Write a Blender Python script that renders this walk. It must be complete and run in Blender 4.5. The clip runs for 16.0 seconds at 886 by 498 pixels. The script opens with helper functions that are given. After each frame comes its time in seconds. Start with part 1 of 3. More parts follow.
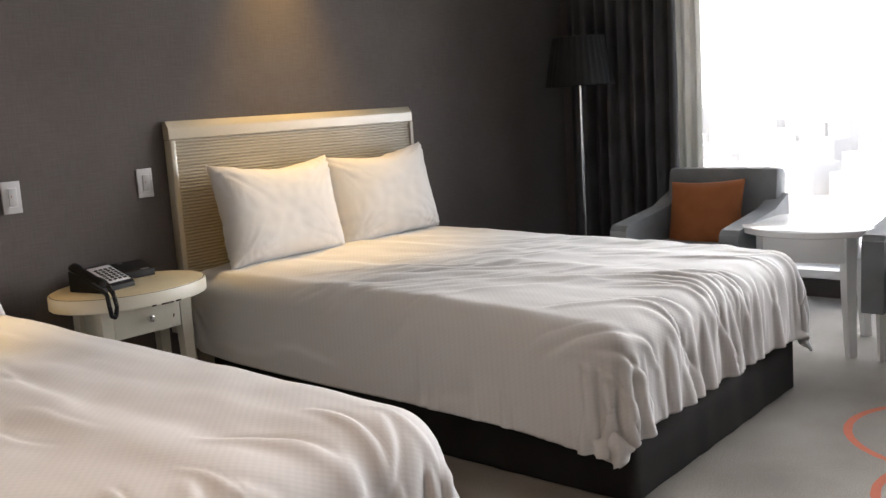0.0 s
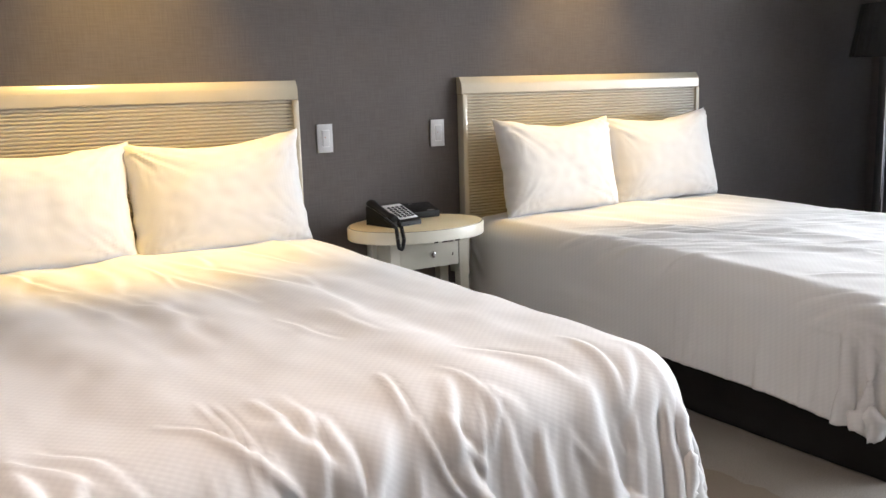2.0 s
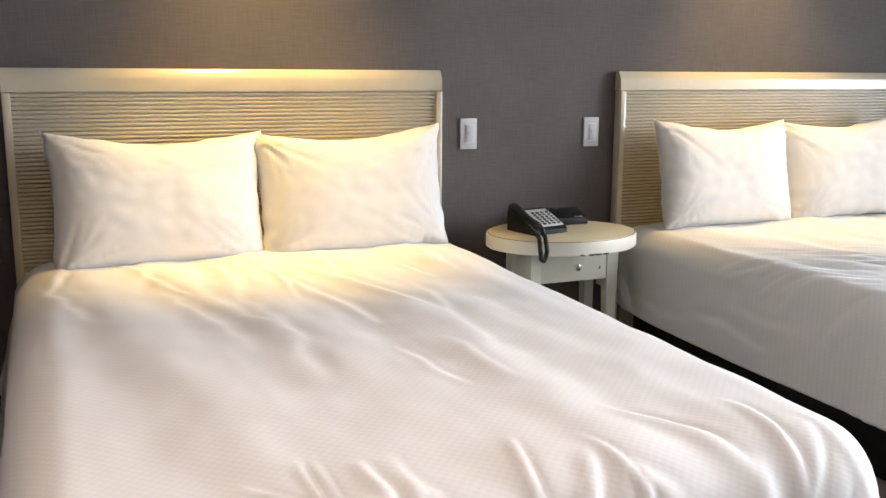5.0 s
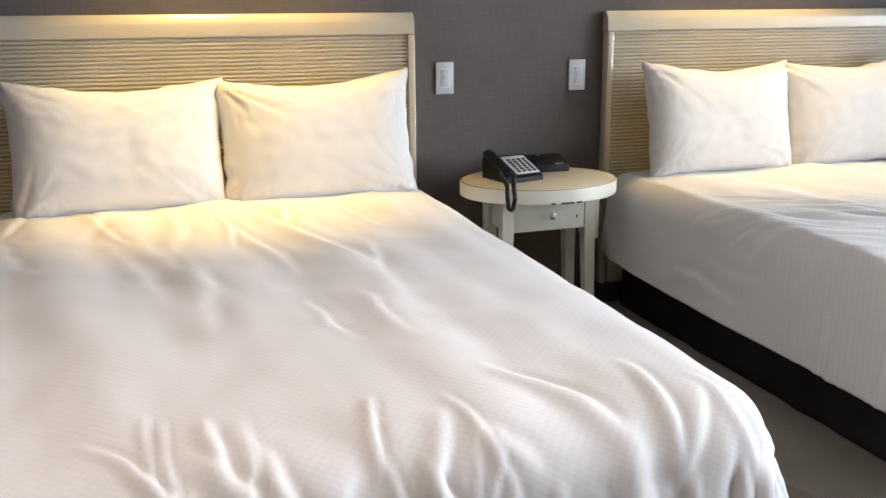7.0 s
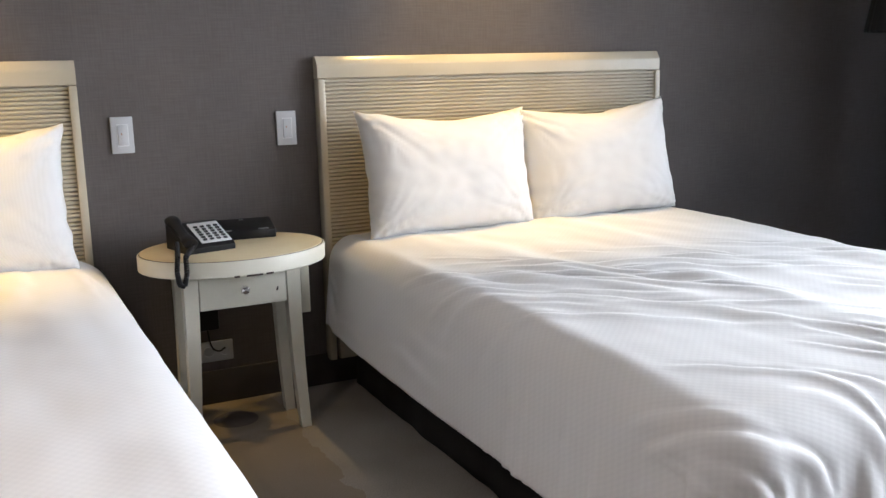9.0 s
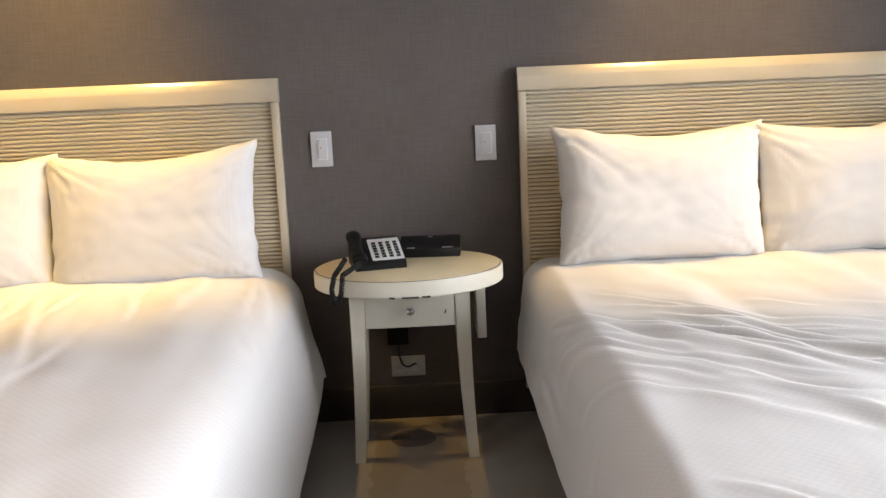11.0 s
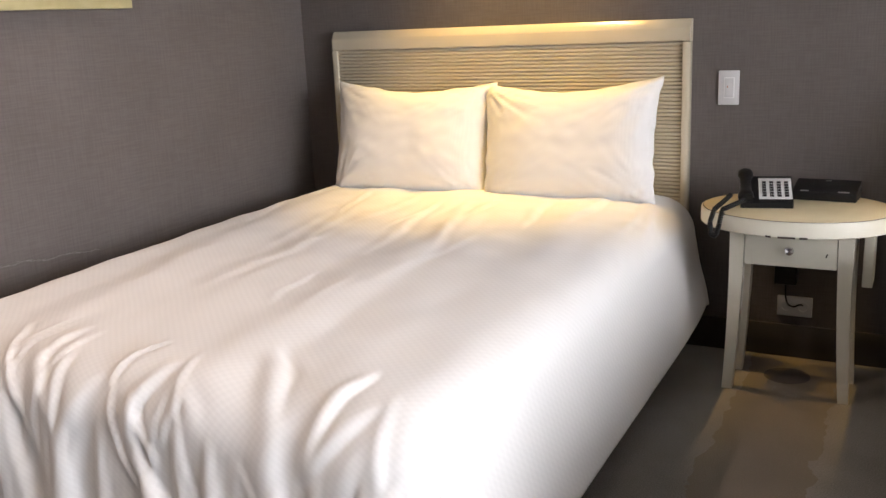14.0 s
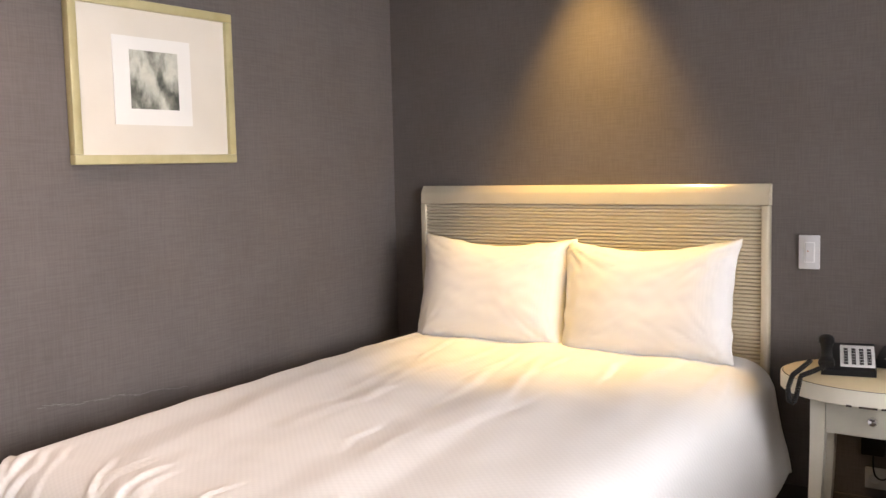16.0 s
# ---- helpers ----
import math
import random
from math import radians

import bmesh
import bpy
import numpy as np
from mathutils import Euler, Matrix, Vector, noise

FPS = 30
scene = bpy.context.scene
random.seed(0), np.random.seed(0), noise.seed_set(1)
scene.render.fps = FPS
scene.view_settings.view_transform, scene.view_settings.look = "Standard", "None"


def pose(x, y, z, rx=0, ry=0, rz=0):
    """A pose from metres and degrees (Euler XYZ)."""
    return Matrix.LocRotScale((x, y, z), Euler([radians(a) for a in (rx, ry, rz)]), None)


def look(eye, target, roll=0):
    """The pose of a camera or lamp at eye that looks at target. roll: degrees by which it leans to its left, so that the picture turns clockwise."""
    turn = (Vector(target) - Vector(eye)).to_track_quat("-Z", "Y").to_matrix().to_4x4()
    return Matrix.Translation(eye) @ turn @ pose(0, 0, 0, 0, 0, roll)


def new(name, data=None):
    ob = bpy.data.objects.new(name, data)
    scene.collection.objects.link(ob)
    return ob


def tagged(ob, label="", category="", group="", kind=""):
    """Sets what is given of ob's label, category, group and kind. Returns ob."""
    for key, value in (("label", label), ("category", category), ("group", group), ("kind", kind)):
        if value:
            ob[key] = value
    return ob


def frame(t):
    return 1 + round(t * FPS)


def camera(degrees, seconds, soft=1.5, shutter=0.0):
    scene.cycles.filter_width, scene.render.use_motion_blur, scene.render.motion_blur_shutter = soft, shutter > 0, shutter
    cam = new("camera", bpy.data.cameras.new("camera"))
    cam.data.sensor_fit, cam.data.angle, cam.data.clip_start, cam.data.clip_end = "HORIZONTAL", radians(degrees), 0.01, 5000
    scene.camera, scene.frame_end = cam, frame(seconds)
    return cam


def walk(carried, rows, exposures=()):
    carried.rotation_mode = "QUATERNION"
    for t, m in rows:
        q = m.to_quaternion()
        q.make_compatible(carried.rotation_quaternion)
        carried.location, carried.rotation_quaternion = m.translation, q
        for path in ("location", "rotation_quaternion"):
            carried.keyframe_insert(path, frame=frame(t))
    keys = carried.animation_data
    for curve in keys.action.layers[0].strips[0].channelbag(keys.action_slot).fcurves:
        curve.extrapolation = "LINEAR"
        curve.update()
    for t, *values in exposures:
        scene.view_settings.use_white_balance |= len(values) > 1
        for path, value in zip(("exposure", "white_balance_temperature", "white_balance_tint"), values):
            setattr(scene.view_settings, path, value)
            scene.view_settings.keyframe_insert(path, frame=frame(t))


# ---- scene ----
cam = camera(51.1, 16.0)
EXPOSURES = [(0.0, 0.61, 6680, 13), (1.0, 0.84, 6580, 12), (2.0, 1.18, 6250, 11), (4.0, 1.18, 6250, 11), (8.0, 1.04, 6000, 10), (9.0, 1.04, 6000, 11), (10.0, 1.04, 6300, 13), (13.0, 0.86, 6530, 14), (15.0, 1.11, 6680, 16), (16.0, 1.12, 6780, 17)]
PATH = [
    (0, (0.229, -3.405, 1.204), (1.726, -2.115, 0.896), -3.5),
    (0.5, (0.223, -3.464, 1.202), (1.626, -2.073, 0.892), -3.2),
    (1, (0.196, -3.53, 1.2), (1.467, -2.017, 0.891), -3.2),
    (1.5, (0.181, -3.568, 1.183), (1.325, -1.959, 0.861), -2.3),
    (2, (0.151, -3.582, 1.158), (1.18, -1.902, 0.815), -1.6),
    (2.5, (0.129, -3.567, 1.152), (1.068, -1.855, 0.721), -0.2),
    (3, (0.128, -3.565, 1.15), (1.003, -1.847, 0.616), 0.5),
    (3.5, (0.128, -3.571, 1.181), (0.948, -1.832, 0.63), 0.5),
    (4, (0.222, -3.5, 1.217), (1.001, -1.727, 0.717), 0.4),
    (4.5, (0.274, -3.34, 1.219), (1.034, -1.528, 0.845), 0.2),
    (4.7, (0.276, -3.295, 1.211), (1.049, -1.488, 0.838), 0.4),
    (6.8, (0.634, -3.395, 1.232), (1.107, -1.521, 0.714), -0.1),
    (7, (0.653, -3.365, 1.219), (1.262, -1.528, 0.715), -0.4),
    (7.5, (0.777, -3.287, 1.191), (1.519, -1.485, 0.741), -1.3),
    (8, (0.964, -3.212, 1.175), (1.785, -1.436, 0.761), -2.7),
    (8.5, (1.209, -3.236, 1.173), (2.105, -1.487, 0.8), -2.6),
    (9, (1.378, -3.19, 1.158), (2.238, -1.426, 0.772), -1.3),
    (9.5, (1.511, -3.108, 1.172), (2.193, -1.275, 0.753), -1.1),
    (10, (1.683, -3.09, 1.185), (2.077, -1.166, 0.809), -2.7),
    (10.2, (1.773, -3.102, 1.192), (2.048, -1.155, 0.824), -2.7),
    (12.3, (2.374, -3.159, 1.246), (2.041, -1.233, 0.823), -2.5),
    (12.5, (2.36, -3.198, 1.265), (1.891, -1.303, 0.833), -2.4),
    (13, (2.358, -3.231, 1.245), (1.704, -1.382, 0.852), -1.5),
    (13.5, (2.406, -3.274, 1.227), (1.601, -1.494, 0.8), -2.2),
    (14, (2.437, -3.36, 1.246), (1.511, -1.655, 0.76), -2.6),
    (14.5, (2.486, -3.385, 1.233), (1.458, -1.738, 0.751), -2.3),
    (15, (2.501, -3.394, 1.238), (1.396, -1.776, 0.837), -1.9),
    (15.5, (2.525, -3.393, 1.275), (1.406, -1.766, 0.961), -1.4),
    (16, (2.525, -3.389, 1.295), (1.408, -1.74, 1.114), -1.3),
]
walk(cam, [(t, look(eye, target, roll)) for t, eye, target, roll in PATH], EXPOSURES)

# ---- world and lights ----
world = bpy.data.worlds.new("sky")
scene.world = world
world.use_nodes = True
wn = world.node_tree
sky = wn.nodes.new("ShaderNodeTexSky")
sky.sky_type, sky.sun_disc = "NISHITA", False
sky.sun_elevation, sky.sun_rotation = radians(48), radians(-100)
wn.links.new(sky.outputs[0], wn.nodes["Background"].inputs[0])
wn.nodes["Background"].inputs[1].default_value = 0.15

sun = new("sun", bpy.data.lights.new("sun", "SUN"))
sun.data.energy, sun.data.angle, sun.data.color = 4.5, radians(0.5), (1.0, 0.95, 0.88)
sun.matrix_world = look((-30, 10, 40), (0, 4, 0))

WINDOW_X, WIN_Y0, WIN_Y1, WIN_Z0, WIN_Z1 = 5.52, -4.35, -0.55, 0.16, 2.38
daylight = new("window_daylight", bpy.data.lights.new("window_daylight", "AREA"))
daylight.data.shape, daylight.data.size, daylight.data.size_y = "RECTANGLE", 2.9, 2.1
daylight.data.energy, daylight.data.color = 51, (0.89, 0.945, 1.0)
daylight.data.spread = radians(108)
daylight.matrix_world = look((5.62, -2.85, 1.32), (0, -2.85, 1.12))


def downlight(x, y, power, cone=59, tone=(1.0, 0.63, 0.16)):
    lamp = new("ceiling_downlight", bpy.data.lights.new("ceiling_downlight", "SPOT"))
    lamp.data.energy, lamp.data.color = power, tone
    lamp.data.spot_size, lamp.data.spot_blend, lamp.data.shadow_soft_size = radians(cone), 1.0, 0.03
    lamp.matrix_world = look((x, y, 2.42), (x, y + (0.14 if y > -1 else 0.0), 0))


downlight(0.98, -0.25, 108)
downlight(3.10, -0.25, 74)
downlight(0.54, -2.30, 42, 125, (1.0, 0.76, 0.58))


# ---- materials ----
class Nodes:
    def __init__(self, name):
        self.m = bpy.data.materials.new(name)
        self.m.use_nodes = True
        self.t = self.m.node_tree
        self.b = self.t.nodes["Principled BSDF"]
        self.co = self.t.nodes.new("ShaderNodeTexCoord").outputs["Object"]

    def node(self, kind, ins=(), **props):
        n = self.t.nodes.new(kind)
        for k, v in props.items():
            setattr(n, k, v)
        for k, v in dict(ins).items():
            self.put(n.inputs[k], v)
        return n

    def put(self, socket, v):
        if isinstance(v, bpy.types.NodeSocket):
            self.t.links.new(v, socket)
        else:
            socket.default_value = v

    def scaled(self, s):
        return self.node("ShaderNodeMapping", {"Vector": self.co, "Scale": s}).outputs[0]

    def noise(self, scale, detail=4.0, stretch=(1, 1, 1)):
        return self.node("ShaderNodeTexNoise", {"Vector": self.scaled(stretch), "Scale": scale, "Detail": detail}).outputs[0]

    def math(self, op, a, b=0.0, c=0.0):
        n = self.node("ShaderNodeMath", operation=op)
        for s, v in zip(n.inputs, (a, b, c)):
            self.put(s, v)
        return n.outputs[0]

    def ramp(self, f, a, b, lo=0.3, hi=0.7):
        n = self.node("ShaderNodeMapRange", {"Value": f, "From Min": lo, "From Max": hi})
        return self.mix(n.outputs[0], a, b)

    def mix(self, f, a, b):
        n = self.node("ShaderNodeMix", data_type="RGBA")
        self.put(n.inputs[0], f)
        for s, v in ((n.inputs[6], a), (n.inputs[7], b)):
            self.put(s, v if isinstance(v, bpy.types.NodeSocket) else (*v, 1))
        return n.outputs[2]

    def done(self, color, rough=0.5, metal=0.0, bump=None, height=0.002, strength=0.5, **more):
        self.put(self.b.inputs["Base Color"], color if isinstance(color, bpy.types.NodeSocket) else (*color, 1))
        self.put(self.b.inputs["Roughness"], rough)
        self.put(self.b.inputs["Metallic"], metal)
        if bump is not None:
            n = self.node("ShaderNodeBump", {"Height": bump, "Distance": height, "Strength": strength})
            self.put(self.b.inputs["Normal"], n.outputs[0])
        for k, v in more.items():
            self.put(self.b.inputs[k.replace("_", " ")], v)
        return self.m


def plain(name, a, b, scale=6.0, rough=0.5, metal=0.0, fine=120.0, height=0.0006, **more):
    n = Nodes(name)
    c = n.ramp(n.noise(scale), a, b)
    return n.done(c, rough, metal, n.noise(fine, 3), height, 0.6, **more)


def wallpaper():
    n = Nodes("wallpaper_linen")
    h = n.noise(1.0, 4, (12, 12, 210))
    v = n.noise(1.0, 4, (210, 210, 12))
    weave = n.math("ADD", h, v)
    tone = n.ramp(weave, (0.078, 0.065, 0.061), (0.142, 0.121, 0.114), 0.8, 1.2)
    cloud = n.ramp(n.noise(3.0, 5), (0.090, 0.077, 0.072), (0.116, 0.100, 0.095))
    c = n.mix(0.68, tone, cloud)
    return n.done(c, 0.85, 0, weave, 0.0012, 0.25)


def carpet():
    n = Nodes("carpet")
    xyz = n.node("ShaderNodeSeparateXYZ", {"Vector": n.co}).outputs
    base = n.ramp(n.noise(2.2, 6), (0.215, 0.195, 0.172), (0.320, 0.298, 0.270))
    pile = n.ramp(n.noise(240, 3), (0.72, 0.72, 0.72), (1.15, 1.15, 1.15))
    mul = n.node("ShaderNodeMix", data_type="RGBA", blend_type="MULTIPLY")
    n.put(mul.inputs[0], 1.0), n.put(mul.inputs[6], base), n.put(mul.inputs[7], pile)
    c = mul.outputs[2]

    def dist(x, y):
        dx, dy = n.math("SUBTRACT", xyz[0], x), n.math("SUBTRACT", xyz[1], y)
        return n.math("SQRT", n.math("ADD", n.math("MULTIPLY", dx, dx), n.math("MULTIPLY", dy, dy)))

    for x, y, r in RINGS:
        off = n.math("ABSOLUTE", n.math("SUBTRACT", dist(x, y), r))
        edge = n.math("ADD", off, n.math("MULTIPLY", n.math("SUBTRACT", n.noise(60, 2), 0.5), 0.008))
        c = n.mix(n.math("LESS_THAN", edge, 0.014), c, (0.50, 0.13, 0.07))
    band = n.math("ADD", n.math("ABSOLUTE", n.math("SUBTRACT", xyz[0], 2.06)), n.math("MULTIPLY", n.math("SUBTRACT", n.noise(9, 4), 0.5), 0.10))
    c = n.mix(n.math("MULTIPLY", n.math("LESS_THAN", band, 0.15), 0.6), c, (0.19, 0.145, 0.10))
    for x, y, r in DOTS:
        c = n.mix(n.math("LESS_THAN", dist(x, y), r), c, (0.10, 0.085, 0.075))
    return n.done(c, 0.95, 0, n.noise(300, 3), 0.004, 0.8)


def linen(name, wave, soft, weave):
    n = Nodes(name)
    xyz = n.node("ShaderNodeSeparateXYZ", {"Vector": n.co}).outputs
    a = n.math("SINE", n.math("MULTIPLY", n.math("ADD", xyz[0], n.math("MULTIPLY", xyz[2], 0.7)), wave))
    b = n.math("SINE", n.math("MULTIPLY", n.math("ADD", xyz[1], n.math("MULTIPLY", xyz[2], 0.7)), wave))
    check = n.math("MULTIPLY", a, b)
    c = n.ramp(check, (0.680, 0.672, 0.665), (0.715, 0.706, 0.698), -0.8, 0.8)
    bump = n.math("ADD", n.math("MULTIPLY", check, weave), n.math("MULTIPLY", n.noise(7, 4), soft))
    return n.done(c, 0.9, 0, bump, 0.0022, 0.55, Sheen_Weight=0.15)


RINGS = [(3.56, -2.75, 0.335), (3.06, -2.98, 0.335)]
DOTS = [(2.04, -0.20, 0.075)]
M_WALL = wallpaper()
M_CARPET = carpet()
M_DUVET = linen("duvet_cotton", 300.0, 0.9, 0.048)
M_PILLOW = linen("pillow_cotton", 700.0, 0.25, 0.008)
M_CREAM = plain("cream_lacquer", (0.46, 0.41, 0.315), (0.52, 0.465, 0.36), 4, 0.22, 0, 60, 0.0003, Coat_Weight=0.35)
M_IVORY = plain("ivory_paint", (0.60, 0.575, 0.48), (0.68, 0.655, 0.56), 5, 0.35, 0, 80, 0.0004)
M_TABLETOP = plain("yellowed_veneer", (0.66, 0.55, 0.34), (0.74, 0.63, 0.42), 7, 0.30, 0, 90, 0.0003)
M_WEAR = plain("bare_worn_wood", (0.03, 0.022, 0.018), (0.07, 0.05, 0.04), 30, 0.8)
M_SKIRT = plain("dark_skirt_fabric", (0.009, 0.0075, 0.007), (0.017, 0.014, 0.0125), 8, 0.9, 0, 400, 0.001)
M_BLACK = plain("black_plastic", (0.005, 0.005, 0.0055), (0.009, 0.009, 0.0095), 10, 0.42, 0, 400, 0.0002, Specular_IOR_Level=0.3)
M_LEATHER = plain("black_leatherette", (0.006, 0.0055, 0.0055), (0.012, 0.011, 0.011), 20, 0.5, 0, 500, 0.0006, Specular_IOR_Level=0.3)
M_KEYPAD = plain("phone_faceplate", (0.62, 0.62, 0.62), (0.70, 0.70, 0.70), 20, 0.4)
M_SILVERPRINT = plain("faint_print", (0.22, 0.22, 0.22), (0.3, 0.3, 0.3), 20, 0.5)
M_WHITEPLASTIC = plain("white_plastic", (0.46, 0.46, 0.47), (0.52, 0.52, 0.53), 10, 0.35)
M_CHROME = plain("chrome", (0.75, 0.75, 0.76), (0.85, 0.85, 0.86), 10, 0.12, 1.0)
M_BASEBOARD = plain("dark_baseboard", (0.030, 0.024, 0.021), (0.05, 0.04, 0.035), 6, 0.55)
M_CEILING = plain("white_ceiling_paint", (0.62, 0.60, 0.57), (0.67, 0.65, 0.62), 2, 0.9)
M_SHADE = plain("black_shade_fabric", (0.005, 0.005, 0.0055), (0.010, 0.010, 0.0105), 8, 0.75, 0, 300, 0.001)
M_CURTAIN = plain("grey_curtain_fabric", (0.045, 0.043, 0.045), (0.075, 0.072, 0.074), 5, 0.85, 0, 350, 0.001)
M_CHAIR = plain("grey_upholstery", (0.16, 0.17, 0.18), (0.22, 0.23, 0.24), 6, 0.85, 0, 450, 0.001)
M_ORANGE = plain("rust_cushion_fabric", (0.30, 0.095, 0.025), (0.38, 0.125, 0.04), 7, 0.8, 0, 400, 0.001)
M_TABLEWHITE = plain("white_table_lacquer", (0.72, 0.72, 0.71), (0.78, 0.78, 0.77), 5, 0.18, 0, 60, 0.0002)
M_WINFRAME = plain("pale_window_frame", (0.66, 0.66, 0.64), (0.72, 0.72, 0.70), 5, 0.4)
M_GOLD = plain("pale_gold_frame", (0.40, 0.35, 0.18), (0.48, 0.43, 0.24), 14, 0.4, 0.15)
M_MAT = plain("cream_mount_board", (0.57, 0.525, 0.45), (0.62, 0.575, 0.50), 4, 0.8)
M_PAPER = plain("white_print_paper", (0.66, 0.645, 0.61), (0.70, 0.685, 0.65), 4, 0.8)
M_SCUFF = plain("pale_scuff", (0.13, 0.12, 0.115), (0.19, 0.178, 0.17), 40, 0.8)
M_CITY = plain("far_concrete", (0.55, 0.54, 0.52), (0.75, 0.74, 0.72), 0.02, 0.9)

n = Nodes("sheer_fabric")
M_SHEER = n.done((0.86, 0.84, 0.76), 0.9, 0, n.noise(300, 2), 0.001, 0.4, Transmission_Weight=0.0, Alpha=0.88)
n = Nodes("window_glass")
M_GLASS = n.done((1, 1, 1), 0.0, 0, None, Transmission_Weight=1.0, IOR=1.0)
n = Nodes("print_landscape")
ink = n.ramp(n.noise(9, 8, (1, 1.6, 0.8)), (0.02, 0.028, 0.022), (0.60, 0.60, 0.52), 0.44, 0.58)
wash = n.ramp(n.noise(22, 6), (0.06, 0.07, 0.055), (0.42, 0.41, 0.34), 0.35, 0.65)
M_PRINT = n.done(n.mix(0.45, ink, wash), 0.7)


# ---- mesh helpers ----
def finish(name, bm, material, parent=None, smooth=False, bevel=0.0, segs=2):
    if bevel:
        bmesh.ops.bevel(bm, geom=[e for e in bm.edges if len(e.link_faces) == 2 and e.calc_face_angle(0) > 0.5], offset=bevel, segments=segs, affect="EDGES", profile=0.5, clamp_overlap=True)
    bmesh.ops.recalc_face_normals(bm, faces=bm.faces[:])
    me = bpy.data.meshes.new(name)
    bm.to_mesh(me), bm.free()
    me.materials.append(material)
    if smooth or bevel:
        me.polygons.foreach_set("use_smooth", [True] * len(me.polygons))
        if not smooth:
            me.set_sharp_from_angle(angle=radians(35))
    ob = new(name, me)
    ob.parent = parent
    return ob


def add_box(bm, c, s, m=None):
    mat = Matrix.Translation(c) @ (m or Matrix.Identity(4)) @ Matrix.Diagonal((*s, 1))
    return bmesh.ops.create_cube(bm, size=1.0, matrix=mat)["verts"]


def box(name, c, s, material, parent=None, bevel=0.004, m=None):
    bm = bmesh.new()
    add_box(bm, c, s, m)
    return finish(name, bm, material, parent, bevel=bevel)


def span(name, a, b, material, parent=None, bevel=0.0):
    return box(name, [(p + q) / 2 for p, q in zip(a, b)], [abs(q - p) for p, q in zip(a, b)], material, parent, bevel)


def lathe(name, profile, material, parent=None, seg=32, m=None, sx=1.0, sy=1.0):
    """A turned shape: profile of (radius, height)."""
    bm = bmesh.new()
    rings = []
    for r, z in profile:
        rings.append([bm.verts.new((r * sx * math.cos(2 * math.pi * i / seg), r * sy * math.sin(2 * math.pi * i / seg), z)) for i in range(seg)])
    for a, b in zip(rings, rings[1:]):
        for i in range(seg):
            bm.faces.new((a[i], a[(i + 1) % seg], b[(i + 1) % seg], b[i]))
    bm.faces.new(rings[0][::-1]), bm.faces.new(rings[-1])
    if m:
        bm.transform(m)
    ob = finish(name, bm, material, parent, smooth=True)
    ob.data.set_sharp_from_angle(angle=radians(40))
    return ob


def sheet(name, nu, nv, f, material, parent=None, thick=0.0):
    """A cloth-like grid; f(u, v) in 0..1 gives the place."""
    bm = bmesh.new()
    g = [[bm.verts.new(f(i / nu, j / nv)) for j in range(nv + 1)] for i in range(nu + 1)]
    for i in range(nu):
        for j in range(nv):
            bm.faces.new((g[i][j], g[i + 1][j], g[i + 1][j + 1], g[i][j + 1]))
    ob = finish(name, bm, material, parent, smooth=True)
    if thick:
        mod = ob.modifiers.new("thickness", "SOLIDIFY")
        mod.thickness, mod.offset = thick, 0
    return ob


def tube(name, points, radius, material, parent=None):
    cu = bpy.data.curves.new(name, "CURVE")
    cu.dimensions, cu.bevel_depth, cu.bevel_resolution = "3D", radius, 3
    sp = cu.splines.new("NURBS")
    sp.points.add(len(points) - 1)
    for p, q in zip(sp.points, points):
        p.co = (*q, 1)
    sp.use_endpoint_u, sp.order_u = True, 3
    tmp = bpy.data.objects.new(name, cu)
    me = bpy.data.meshes.new_from_object(tmp)
    bpy.data.objects.remove(tmp)
    me.materials.clear()
    me.materials.append(material)
    ob = new(name, me)
    ob.parent = parent
    return ob


def thing(name, at, label, category, group="", rz=0.0):
    ob = new(name)
    ob.matrix_world = pose(*at, 0, 0, rz)
    return tagged(ob, label, category, group)


def n3(x, y, z=0.0):
    return noise.noise((x, y, z))


# ---- room ----
LEFT, SOUTH, TOP = -0.03, -4.9, 2.46
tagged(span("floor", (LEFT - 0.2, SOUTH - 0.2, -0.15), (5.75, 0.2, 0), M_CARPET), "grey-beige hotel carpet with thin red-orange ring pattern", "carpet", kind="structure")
tagged(span("ceiling", (LEFT - 0.2, SOUTH - 0.2, TOP), (5.75, 0.2, TOP + 0.15), M_CEILING), "plain white painted ceiling", "ceiling", kind="structure")
tagged(span("wall_north", (LEFT - 0.2, 0, 0), (5.75, 0.2, TOP), M_WALL), "taupe linen-textured wallpaper wall behind the beds", "wall", kind="structure")
tagged(span("wall_west", (LEFT - 0.2, SOUTH, 0), (LEFT, 0, TOP), M_WALL), "taupe linen-textured wallpaper side wall with scuffs", "wall", kind="structure")
tagged(span("wall_south", (LEFT - 0.2, SOUTH - 0.2, 0), (5.75, SOUTH, TOP), M_WALL), "plain taupe wallpapered wall opposite the beds", "wall", kind="structure")
bm = bmesh.new()
for a, b in (((5.5, SOUTH, 0), (5.75, WIN_Y0, TOP)), ((5.5, WIN_Y1, 0), (5.75, 0, TOP)), ((5.5, WIN_Y0, 0), (5.75, WIN_Y1, WIN_Z0 - 0.05)), ((5.5, WIN_Y0, WIN_Z1), (5.75, WIN_Y1, TOP))):
    add_box(bm, [(p + q) / 2 for p, q in zip(a, b)], [q - p for p, q in zip(a, b)])
tagged(finish("wall_east", bm, M_WALL), "taupe wall around the full-width window", "wall", kind="structure")

